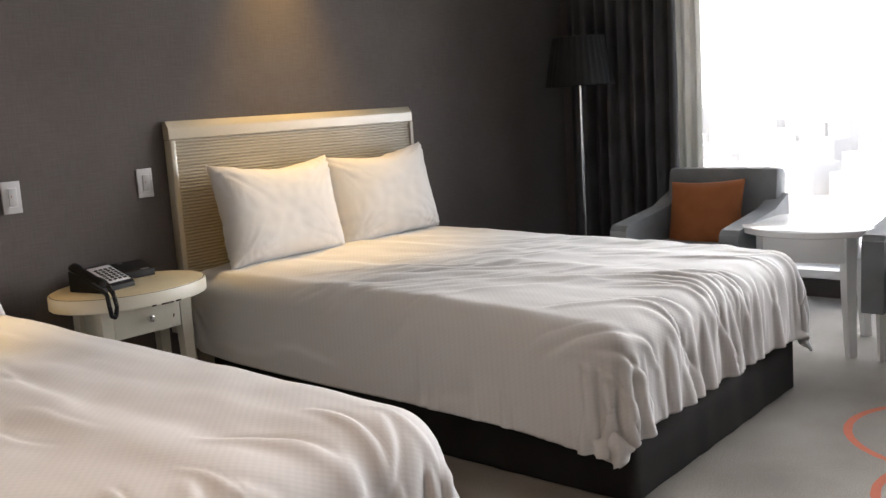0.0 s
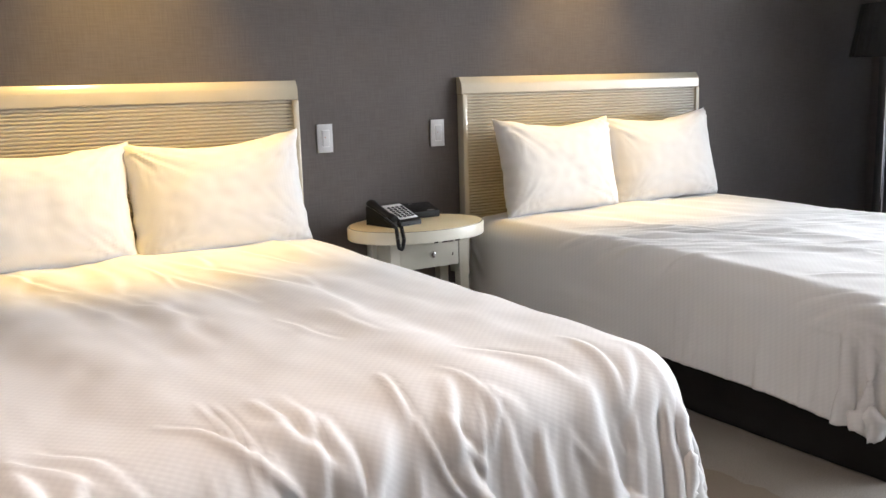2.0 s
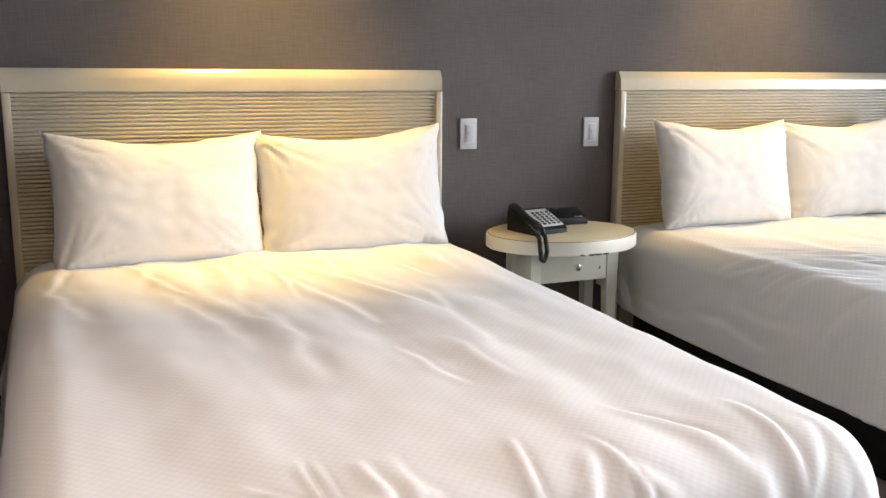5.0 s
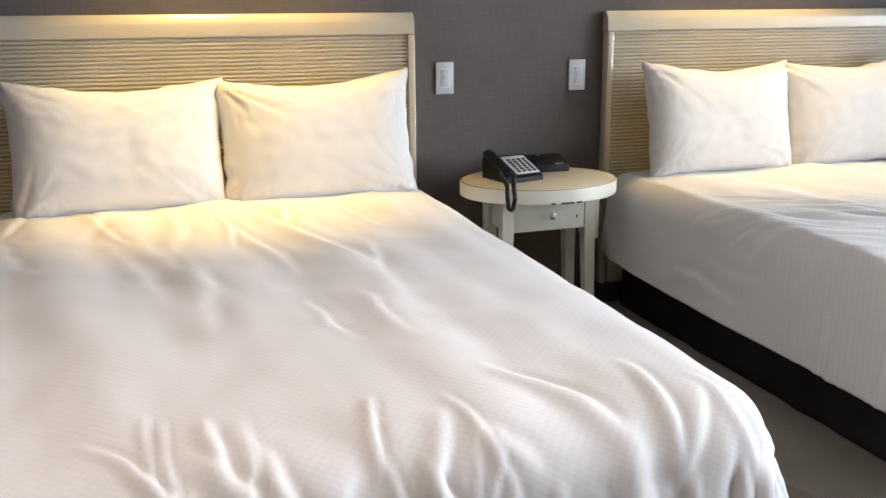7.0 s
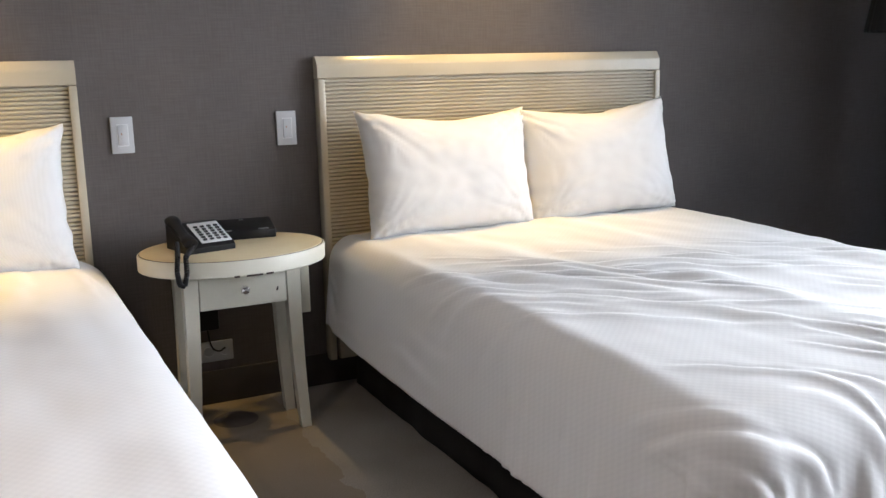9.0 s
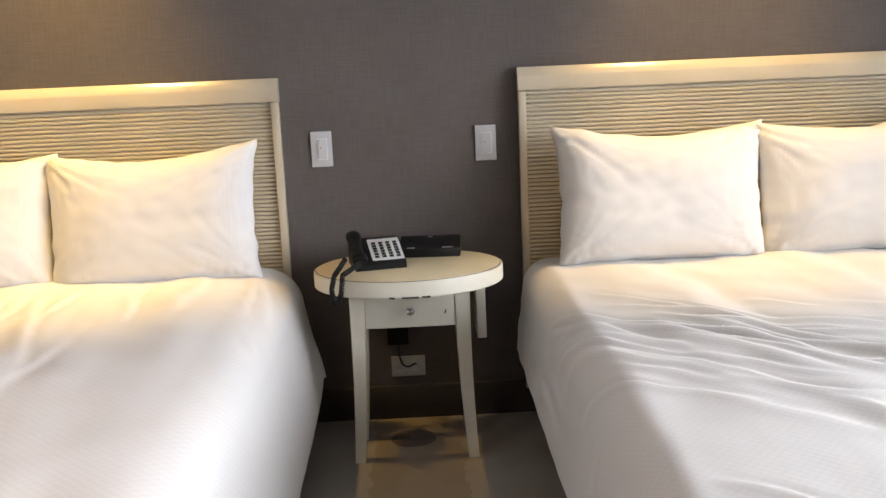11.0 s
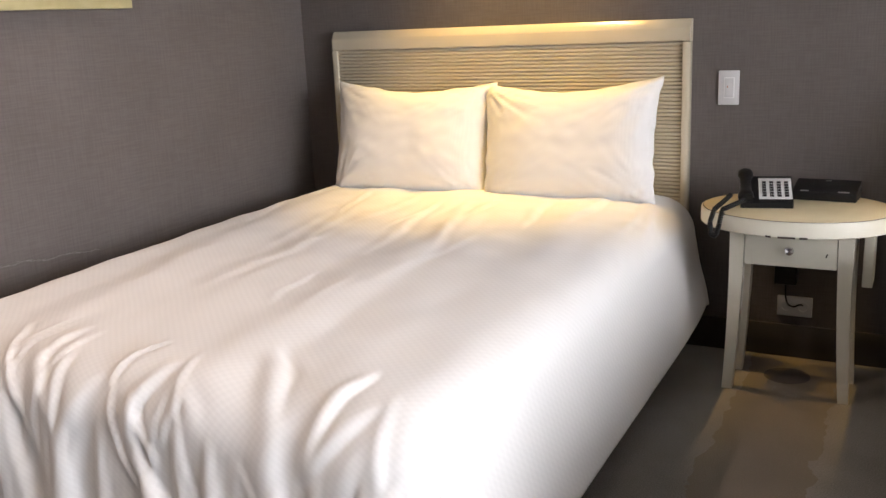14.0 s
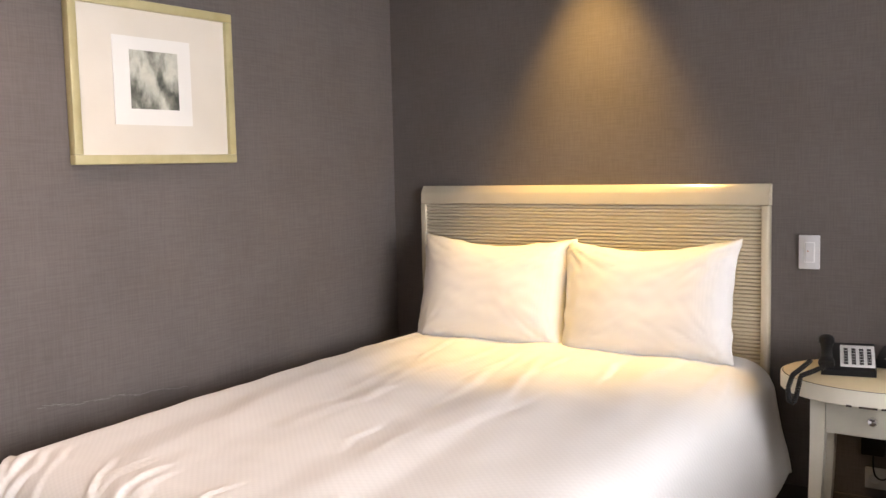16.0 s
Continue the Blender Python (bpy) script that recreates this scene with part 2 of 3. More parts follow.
win = tagged(new("window_1"), "floor-to-ceiling window with pale frame, overexposed daylight", "window", kind="structure")
span("sill", (5.46, WIN_Y0, WIN_Z0 - 0.05), (5.75, WIN_Y1, WIN_Z0), M_WINFRAME, win, 0.006)
bm = bmesh.new()
for y in (WIN_Y0 + 0.025, -3.15, WIN_Y1 - 0.025):
    add_box(bm, (5.66, y, (WIN_Z0 + WIN_Z1) / 2), (0.06, 0.05, WIN_Z1 - WIN_Z0))
for z in (WIN_Z0 + 0.02, WIN_Z1 - 0.03):
    add_box(bm, (5.66, (WIN_Y0 + WIN_Y1) / 2, z), (0.052, WIN_Y1 - WIN_Y0 - 0.1, 0.045))
finish("frame", bm, M_WINFRAME, win)
pane = span("pane", (5.657, WIN_Y0 + 0.05, WIN_Z0 + 0.04), (5.663, WIN_Y1 - 0.05, WIN_Z1 - 0.05), M_GLASS, win)
pane.visible_shadow = False

bm = bmesh.new()
add_box(bm, (2.73, -0.0075, 0.06), (5.5, 0.015, 0.12))
add_box(bm, (LEFT + 0.0075, SOUTH / 2, 0.06), (0.015, -SOUTH - 0.03, 0.12))
add_box(bm, (5.4925, SOUTH / 2, 0.05), (0.015, -SOUTH - 0.03, 0.10))
tagged(finish("baseboard", bm, M_BASEBOARD, bevel=0.003), "dark brown painted baseboard along the walls", "baseboard", kind="structure")

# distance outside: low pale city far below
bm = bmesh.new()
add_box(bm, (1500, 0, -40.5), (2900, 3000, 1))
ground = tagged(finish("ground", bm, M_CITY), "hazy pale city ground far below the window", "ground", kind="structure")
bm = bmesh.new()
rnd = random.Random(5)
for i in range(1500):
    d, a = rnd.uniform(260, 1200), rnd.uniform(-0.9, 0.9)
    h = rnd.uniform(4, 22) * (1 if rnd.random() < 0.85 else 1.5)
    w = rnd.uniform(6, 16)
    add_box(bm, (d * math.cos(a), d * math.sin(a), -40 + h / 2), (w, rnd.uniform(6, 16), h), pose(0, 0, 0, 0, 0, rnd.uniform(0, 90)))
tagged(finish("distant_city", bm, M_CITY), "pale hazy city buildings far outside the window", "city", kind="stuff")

# emissive slab added behind the city; its glow stands in for white haze
n = Nodes("glowing_backdrop")
M_GLOW_BACKDROP = n.done((0.9, 0.9, 0.9), 1.0, Emission_Color=(0.97, 0.985, 1.0, 1), Emission_Strength=2.2)
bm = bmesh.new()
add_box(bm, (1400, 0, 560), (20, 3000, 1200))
tagged(finish("backdrop", bm, M_GLOW_BACKDROP), "glowing white backdrop added behind the far city to imitate haze", "backdrop", kind="structure")


# ---- beds ----
def headboard(cx, z_top=1.203):
    w, base = 1.5, 0.10
    hb = thing("headboard", (cx, 0, 0), "cream lacquered louvred headboard fixed to the wall", "headboard", "headboards behind the beds")
    bm = bmesh.new()
    # top rail: sloped cap with a rounded shoulder
    prof = [(-0.004, z_top - 0.002), (-0.024, z_top), (-0.028, z_top - 0.003), (-0.043, z_top - 0.028), (-0.045, z_top - 0.033), (-0.045, z_top - 0.074), (-0.042, z_top - 0.077), (-0.004, z_top - 0.077)]
    ends = [[bm.verts.new((x, y, z)) for y, z in prof] for x in (-w / 2, w / 2)]
    for i in range(len(prof)):
        j = (i + 1) % len(prof)
        bm.faces.new((ends[0][i], ends[0][j], ends[1][j], ends[1][i]))
    bm.faces.new(ends[0]), bm.faces.new(ends[1])
    finish("top_rail", bm, M_CREAM, hb, bevel=0.002)
    for s in (-1, 1):
        box("stile", (s * (w / 2 - 0.013), -0.028, (z_top - 0.078 + base) / 2), (0.026, 0.048, z_top - 0.078 - base), M_CREAM, hb, 0.004)
    box("lower_panel", (0, -0.026, 0.30), (w - 0.08, 0.044, 0.40), M_CREAM, hb, 0.003)
    box("back_panel", (0, -0.011, (z_top + 0.42) / 2), (w - 0.082, 0.014, z_top - 0.50), M_CREAM, hb, 0)
    bm = bmesh.new()
    pitch, z = 0.0138, 0.510
    arc = [radians(d) for d in (84, 58, 36, 12, -16, -50)]
    while z < z_top - 0.082:
        # reed with a long upper curve and a short underside
        prof = [(-0.014, z + 0.0064)] + [(-0.0345 - 0.0085 * math.cos(q), z + 0.0067 * math.sin(q)) for q in arc] + [(-0.014, z - 0.0064)]
        ends = [[bm.verts.new((x, y, zz)) for y, zz in prof] for x in (-w / 2 + 0.0255, w / 2 - 0.0255)]
        for i in range(len(prof) - 1):
            bm.faces.new((ends[0][i], ends[0][i + 1], ends[1][i + 1], ends[1][i]))
        bm.faces.new(ends[0]), bm.faces.new(ends[1])
        z += pitch
    tagged(finish("slats", bm, M_CREAM, hb), kind="stuff")
    return hb


def slept_folds(rnd, half, length):
    """Short crisp folds that break over the foot edge, and soft ones along the bed."""
    for i in range(52):
        a = rnd.uniform(-half - 0.02, half + 0.05)
        yield a, -length + rnd.uniform(-0.16, 0.17), rnd.choice((-62, -75, -98, -50)) + rnd.uniform(-14, 14), rnd.uniform(0.07, 0.20), rnd.uniform(0.006, 0.019), rnd.uniform(0.004, 0.011)
    for i in range(9):
        yield rnd.uniform(-half, half), -length - rnd.uniform(0.12, 0.30), rnd.uniform(-100, -70), rnd.uniform(0.15, 0.28), rnd.uniform(0.025, 0.05), rnd.uniform(0.010, 0.022)
    for i in range(24):
        yield rnd.uniform(-half, half), rnd.uniform(-1.5, -0.3), rnd.uniform(-100, -72), rnd.uniform(0.15, 0.45), rnd.uniform(0.012, 0.035), rnd.uniform(0.002, 0.0055)


def tossed_folds(rnd, half, length):
    """Long slanting creases that run together towards the foot and fan out over it."""
    for i in range(60):
        a = rnd.uniform(-half, half * 0.9)
        yield a, -rnd.uniform(0.55, 1.0) - 0.5 * rnd.random() - 0.25 * (a + half), rnd.uniform(-58, -28), rnd.uniform(0.10, 0.40), rnd.uniform(0.009, 0.030), rnd.uniform(0.004, 0.0115)
    for i in range(46):
        a = rnd.uniform(-half - 0.02, half + 0.02)
        yield a, -length + rnd.uniform(-0.14, 0.22), rnd.uniform(-85, -45), rnd.uniform(0.10, 0.28), rnd.uniform(0.007, 0.022), rnd.uniform(0.004, 0.011)
    for i in range(8):
        yield rnd.uniform(-half, half), -length - rnd.uniform(0.12, 0.30), rnd.uniform(-95, -65), rnd.uniform(0.15, 0.28), rnd.uniform(0.03, 0.05), rnd.uniform(0.010, 0.020)
    for i in range(6):
        yield -half - rnd.uniform(0.05, 0.30), -rnd.uniform(0.3, 1.7), rnd.uniform(-100, -60), rnd.uniform(0.15, 0.4), rnd.uniform(0.02, 0.05), rnd.uniform(0.002, 0.005)


def duvet(bed, seed, shape, drops, excess, creases, folds, shift=0.0):
    """Cloth laid over a soft rounded mattress and settled under its own weight.
    shape: half width, length, top, rounding, flare, crown; drops: overhang on the west, east and foot sides."""
    half, length, top, R, flare, crown = shape
    west, east, end = drops
    step = 0.0165
    nu = int((2 * half + west + east) / step)
    nv = int((length - 0.04 + end) / step)
    A, B = np.meshgrid(np.linspace(-half - west, half + east, nu + 1), -0.04 - np.linspace(0, length - 0.04 + end, nv + 1), indexing="ij")
    da, db = A[1, 0] - A[0, 0], B[0, 0] - B[0, 1]

    def field(sa, sb, off, turn=0.0):
        c, s = math.cos(radians(turn)), math.sin(radians(turn))
        U, V = (A * c + B * s) * sa, (B * c - A * s) * sb
        return np.array([n3(u, v, off + seed) for u, v in zip(U.ravel(), V.ravel())]).reshape(A.shape)

    # first lay: flat on top, wrapped over the edges
    hx, ly = half - R, length - R
    ox = np.where(A > hx, A - hx, np.where(A < -hx, A + hx, 0.0))
    oy = np.maximum(0.0, -ly - B)
    s = np.hypot(ox, oy) + 1e-9
    q = R * math.pi / 2
    corner = (2 * np.abs(ox) * oy / s ** 2) ** 2 * np.clip(s / q - 0.3, 0, 1)
    s = s * (1 - 0.27 * corner)
    out = np.where(s < q, R * np.sin(np.minimum(s, q) / R), R + (s - q) * (flare + 0.05))
    down = np.where(s < q, R * (1 - np.cos(np.minimum(s, q) / R)), R + (s - q))
    P = np.stack([A - ox + ox / np.hypot(ox, oy).clip(1e-9) * out, B + oy - oy / np.hypot(ox, oy).clip(1e-9) * out, top - down], -1)
    foot = np.clip((B + length - 0.34) / -0.30, 0, 1)
    wavy = field(7.5, 2.5, 3, 14) + 0.6 * field(15, 5, 5, 20)
    P[..., 2] += 0.007 * foot * wavy * (s < q) + creases * 0.012 * field(9, 2.2, 7, 62)
    P[..., 1] -= 0.018 * (oy > q) * wavy
    P[..., 0] += 0.006 * field(9, 9, 11)

    # filling: a crown over the middle with soft channels along the bed
    puff = crown * np.clip(1 - (A / half) ** 2, 0, 1) + 0.012 * field(6.5, 0.8, 21, 6) + 0.007 * field(2.2, 1.0, 23)
    puff += 0.004 * field(10, 6, 25)
    puff -= 0.03 * np.clip(-B / length, 0, 1) ** 3
    puff *= np.clip(1.2 - s / 0.25, 0, 1)

    # slack in the cover gathers at the foot and in creases
    slack = 1 + excess * foot * np.clip(0.75 + 1.1 * field(2.6, 1.5, 31), 0.1, 2) * np.clip(1.35 - np.abs(A) / half * 0.5, 0, 1)
    slack += creases * 0.05 * np.clip(0.2 + field(2.0, 1.6, 33), 0, 1) * np.clip((-B - 0.35) / 0.5, 0, 1)
    long_slack = 1 + creases * 0.055 * np.clip(0.25 + field(2.4, 1.4, 35, 50), 0, 1) * np.clip((-B - 0.35) / 0.5, 0, 1)

    slack *= 1 - 0.27 * corner
    long_slack *= 1 - 0.27 * corner

    def links(di, dj, stiff, parity_axis):
        """Index pairs of one family of springs, split so that no vertex is in a batch twice."""
        idx = np.arange(A.size).reshape(A.shape)
        i0, j0 = max(0, -di), max(0, -dj)
        a = idx[i0:A.shape[0] - max(0, di), j0:A.shape[1] - max(0, dj)]
        b = idx[i0 + di:, j0 + dj:][:a.shape[0], :a.shape[1]] if dj >= 0 else idx[i0 + di:, :A.shape[1] + dj][:a.shape[0], :a.shape[1]]
        span_ = max(abs(di), abs(dj))
        k = np.add.outer(np.arange(a.shape[0]), np.zeros(a.shape[1], int)) if parity_axis == 0 else np.add.outer(np.zeros(a.shape[0], int), np.arange(a.shape[1]))
        rest = np.hypot(di * da * slack.ravel()[a], dj * db * long_slack.ravel()[a])
        return [(a[m].ravel(), b[m].ravel(), rest[m].ravel()[:, None], stiff) for m in (k // span_ % 2 == 0, k // span_ % 2 == 1)]

    batches = links(1, 0, 0.5, 0) + links(0, 1, 0.5, 1) + links(1, 1, 0.22, 0) + links(1, -1, 0.22, 0)
    bends = links(2, 0, 0.05, 0) + links(0, 2, 0.05, 1)
    P = P.reshape(-1, 3)
    puff = puff.ravel()
    pinned = P[(B == B.max()).ravel()].copy()
    head = (B == B.max()).ravel()
    vel = np.zeros_like(P)
    for it in range(SETTLE):
        vel = vel * 0.90 + np.array((0, 0, -0.00016))
        old = P.copy()
        P = P + vel
        for rnd_ in range(4):
            for a, b, rest, k in batches + (bends if rnd_ == 0 else []):
                d = P[b] - P[a]
                n_ = np.sqrt((d * d).sum(1, keepdims=True)) + 1e-9
                d *= 0.5 * k * (1 - rest / n_)
                P[a] += d
                P[b] -= d
        # rest on the rounded mattress
        hang = np.clip(top - P[:, 2], 0, 1)
        wide, far = half + flare * np.maximum(0, hang - R), length + 0.5 * flare * np.maximum(0, hang - R)
        qx = np.abs(P[:, 0]) - (wide - R)
        qy = -P[:, 1] - (far - R)
        qz = P[:, 2] - (top + puff - R)
        vx, vy, vz = np.maximum(qx, 0), np.maximum(qy, 0), np.maximum(qz, 0)
        dist = np.sqrt(vx * vx + vy * vy + vz * vz) + 1e-9
        deep = np.clip(R - dist, 0, 0.06)
        hit = (deep > 0) & (dist > 1e-6)
        push = np.stack([vx * np.sign(P[:, 0]), -vy, vz], 1) / dist[:, None]
        P[hit] += (push * deep[:, None])[hit]
        P[hit, :2] = P[hit, :2] * 0.45 + old[hit, :2] * 0.55
        P[:, 2] = np.maximum(P[:, 2], 0.02)
        P[head] = pinned
        vel = np.clip(P - old, -0.02, 0.02)
    G = P.reshape(*A.shape, 3)
    G[..., 0] += shift

    def finer(g):
        """Twice as many points along the first axis, on a smooth curve."""
        e = np.concatenate([2 * g[:1] - g[1:2], g, 2 * g[-1:] - g[-2:-1]])
        mid = (-e[:-3] + 9 * e[1:-2] + 9 * e[2:-1] - e[3:]) / 16
        r = np.empty((2 * len(g) - 1, *g.shape[1:]))
        r[0::2], r[1::2] = g, mid
        return r

    G, A, B = finer(finer(G).swapaxes(0, 1)).swapaxes(0, 1), finer(finer(A).T).T, finer(finer(B).T).T
    rnd = random.Random(int(seed * 7))
    wob = 0.030 * field(3.5, 3.5, 41) + 0.010 * field(11, 11, 43)
    lift = 0.0022 * field(11, 8, 45)

    def ridge(a0, b0, angle, run, wide, high):
        """One fold of cloth: steep on one flank, soft on the other, fading at its ends."""
        c, d = math.cos(radians(angle)), math.sin(radians(angle))
        along = ((A - a0) * c + (B - b0) * d) / run
        across = ((B - b0) * c - (A - a0) * d + wob) / wide
        body = np.where(across > 0, np.exp(-(across / 0.55) ** 2), np.exp(-(across / 1.25) ** 2)) - 0.45 * np.exp(-((across - 1.3) / 0.7) ** 2)
        return high * body * np.clip(1 - along ** 2, 0, 1) ** 1.3

    for a0, b0, angle, run, wide, high in folds(rnd, half, length):
        lift += ridge(a0, b0, angle, run, wide, high)
    lift = 0.016 * np.tanh(lift / 0.016)
    tu, tv = np.gradient(G, axis=0), np.gradient(G, axis=1)
    N = np.cross(tv, tu)
    N /= np.linalg.norm(N, axis=-1, keepdims=True) + 1e-12
    if N[N.shape[0] // 2, N.shape[1] // 2, 2] < 0:
        N = -N
    G += N * lift[..., None]
    return sheet("duvet", G.shape[0] - 1, G.shape[1] - 1, lambda u, v: G[round(u * (G.shape[0] - 1)), round(v * (G.shape[1] - 1))], M_DUVET, bed, thick=0.010)


def bed(cx, seed, turn, half, cover, label):
    b = thing("bed", (cx, -0.07, 0), label, "bed", "twin beds in the room", turn)
    length = 2.03
    box("mattress", (0, -length / 2, 0.40), (2 * half - 0.04, length - 0.03, 0.20), M_PILLOW, b, 0.05)
    # box base wrapped in a pleated skirt
    bm = bmesh.new()
    path = []
    hw = half - 0.01
    steps = 90
    for i in range(steps + 1):
        path.append((-hw, -length * i / steps, -1, 0))
    for i in range(1, 60):
        path.append((-hw + 2 * hw * i / 60, -length, 0, -1))
    for i in range(steps + 1):
        path.append((hw, -length + length * i / steps, 1, 0))
    lo, hi = [], []
    for i, (x, y, nx, ny) in enumerate(path):
        w = 0.006 * n3(i * 0.21, seed) + 0.012 * max(0, n3(i * 0.09, seed, 3))
        lo.append(bm.verts.new((x + nx * (w + 0.012), y + ny * (w + 0.012), 0.006)))
        hi.append(bm.verts.new((x + nx * w * 0.2, y + ny * w * 0.2, 0.33)))
    for i in range(len(path) - 1):
        bm.faces.new((lo[i], lo[i + 1], hi[i + 1], hi[i]))
    skirt = finish("skirt", bm, M_SKIRT, b, smooth=True)
    skirt.data.set_sharp_from_angle(angle=radians(50))
    skirt.modifiers.new("thickness", "SOLIDIFY").thickness = 0.005
    box("base", (0, -length / 2, 0.165), (2 * half - 0.05, length - 0.03, 0.30), M_SKIRT, b, 0.01)
    duvet(b, seed, *cover)
    return b


def pillow(cx, y, z, w, h, t, lean, yaw, roll, seed):
    def side(sign):
        def f(u, v):
            a, c = 2 * u - 1, 2 * v - 1
            x = a * w / 2 * (1 - 0.075 * (1 - c * c) * abs(a) ** 2 - (0.03 if c < 0 else 0.0) * c * c)
            zz = c * h / 2 * (1 - 0.17 * (1 - abs(a) ** 1.5) * abs(c) ** 2 * (1.2 if c > 0 else 0.3))
            x += 0.007 * n3(c * 5, seed, 2) * abs(a) ** 6
            zz += 0.006 * n3(a * 5, seed, 6) * abs(c) ** 6
            body = max(0.0, (1 - abs(a) ** 3.2) * (1 - abs(c) ** 3.2)) ** 0.55
            d = body * t / 2
            r = math.hypot(abs(a) - 1, abs(c) - 1)
            crimp = math.exp(-r * 3.4) * body ** 0.3
            ang = math.atan2(1 - abs(c), 1 - abs(a) + 1e-6)
            fan = n3(ang * 6 + 7 * (a > 0) + 13 * (c > 0), r * 1.6, seed)
            d += crimp * (0.026 * fan + 0.034 * max(0.0, 1 - abs(fan) * 4.5))
            d += body * (0.009 * n3(a * 1.5, c * 1.5, seed + 4) + 0.0030 * n3(a * 6, c * 5, seed + 8))
            return (x, sign * d, zz)
        return f
    bm = bmesh.new()
    N, K = 64, 48
    for sign in (-1, 1):
        f = side(sign)
        g = [[bm.verts.new(f(i / N, j / K)) for j in range(K + 1)] for i in range(N + 1)]
        for i in range(N):
            for j in range(K):
                bm.faces.new((g[i][j], g[i + 1][j], g[i + 1][j + 1], g[i][j + 1]))
    bmesh.ops.remove_doubles(bm, verts=bm.verts[:], dist=0.0015)
    p = finish("pillow", bm, M_PILLOW, smooth=True)
    p.matrix_world = Matrix.Translation((cx, y, z)) @ pose(0, 0, 0, lean, roll, yaw)
    return tagged(p, "plump white cotton pillow propped against the headboard", "pillow", "pillows on the beds")


headboard(0.90)
headboard(3.188)
SETTLE = 90
bed(0.955, 2.0, 0.8, 0.685, ((0.770, 2.08, 0.580, 0.125, 0.20, 0.018), (0.36, 0.33, 0.245), 0.05, 0.15, slept_folds, -0.04), "double bed with rumpled white duvet and dark skirt")
bed(3.19, 9.0, 0.0, 0.66, ((0.735, 2.05, 0.570, 0.09, 0.08, 0.014), (0.275, 0.28, 0.25), 0.05, 0.8, tossed_folds, -0.02), "double bed with creased white duvet and dark skirt")
for cx, z, roll, yaw, seed in ((0.60, 0.785, 1, 3, 1), (1.25, 0.785, -2, -2, 5), (2.87, 0.79, 1, 2, 9), (3.52, 0.79, -2, -2, 14)):
    pillow(cx, -0.195, z, 0.695, 0.45, 0.19, -13, yaw, roll, seed)


# ---- nightstand and what is on it ----
def nightstand():
    ns = thing("nightstand", (2.053, -0.27, 0), "ivory painted oval nightstand with chipped drawer edge", "nightstand")
    sx, sy = 0.297, 0.238
    lathe("top_rim", [(0.988, 0.556), (1.0, 0.559), (1.0, 0.602), (0.994, 0.6055)], M_IVORY, ns, 72, None, sx, sy)
    tagged(lathe("edge_line", [(0.980, 0.602), (0.980, 0.6068)], M_WEAR, ns, 72, None, sx, sy), "dark worn edge line")
    tagged(lathe("top_surface", [(0.972, 0.600), (0.972, 0.6085), (0.966, 0.6095)], M_TABLETOP, ns, 72, None, sx, sy), "yellowed wooden table surface")
    legs = [(-1, -1), (1, -1), (-1, 1), (1, 1)]
    for a, c in legs:
        bm = bmesh.new()
        rings = []
        for i in range(9):
            k = i / 8
            z = 0.56 * (1 - k)
            off = 0.018 * k ** 2.2
            w = 0.046 - 0.014 * k
            x, y = a * (0.162 + off), c * (0.080 + off * 0.6) - 0.005
            rings.append([bm.verts.new((x + dx * w / 2, y + dy * w / 2, z)) for dx, dy in ((-1, -1), (1, -1), (1, 1), (-1, 1))])
        for p, q in zip(rings, rings[1:]):
            for i in range(4):
                bm.faces.new((p[i], p[(i + 1) % 4], q[(i + 1) % 4], q[i]))
        bm.faces.new(rings[0]), bm.faces.new(rings[-1])
        finish("leg", bm, M_IVORY, ns, bevel=0.003)
    dr = box("drawer", (0, -0.094, 0.492), (0.276, 0.022, 0.118), M_IVORY, ns, 0.003)
    lathe("knob", [(0.005, 0), (0.006, 0.010), (0.012, 0.015), (0.0145, 0.022), (0.012, 0.029), (0.004, 0.032)], M_CHROME, dr, 20, Matrix.Translation((0.0, -0.105, 0.490)) @ pose(0, 0, 0, 90))
    for s in (-1, 1):
        box("side_apron", (s * 0.154, 0, 0.495), (0.018, 0.116, 0.120), M_IVORY, ns, 0.002)
    box("back_apron", (0, 0.083, 0.495), (0.276, 0.016, 0.120), M_IVORY, ns, 0.002)
    box("side_panel", (0.222, 0.02, 0.462), (0.030, 0.11, 0.19), M_IVORY, ns, 0.003)
    for x, w in ((0.005, 0.050), (0.052, 0.024), (-0.048, 0.016)):
        box("chip", (x, -sy * math.sqrt(1 - (x / sx) ** 2) + 0.001, 0.5590), (w, 0.005, 0.0055), M_WEAR, ns, 0, pose(0, 0, 0, 0, 0, 55 * x / sx))
    box("chip", (0.108, -0.1055, 0.478), (0.004, 0.003, 0.012), M_WEAR, ns, 0, pose(0, 0, 0, 0, 20))


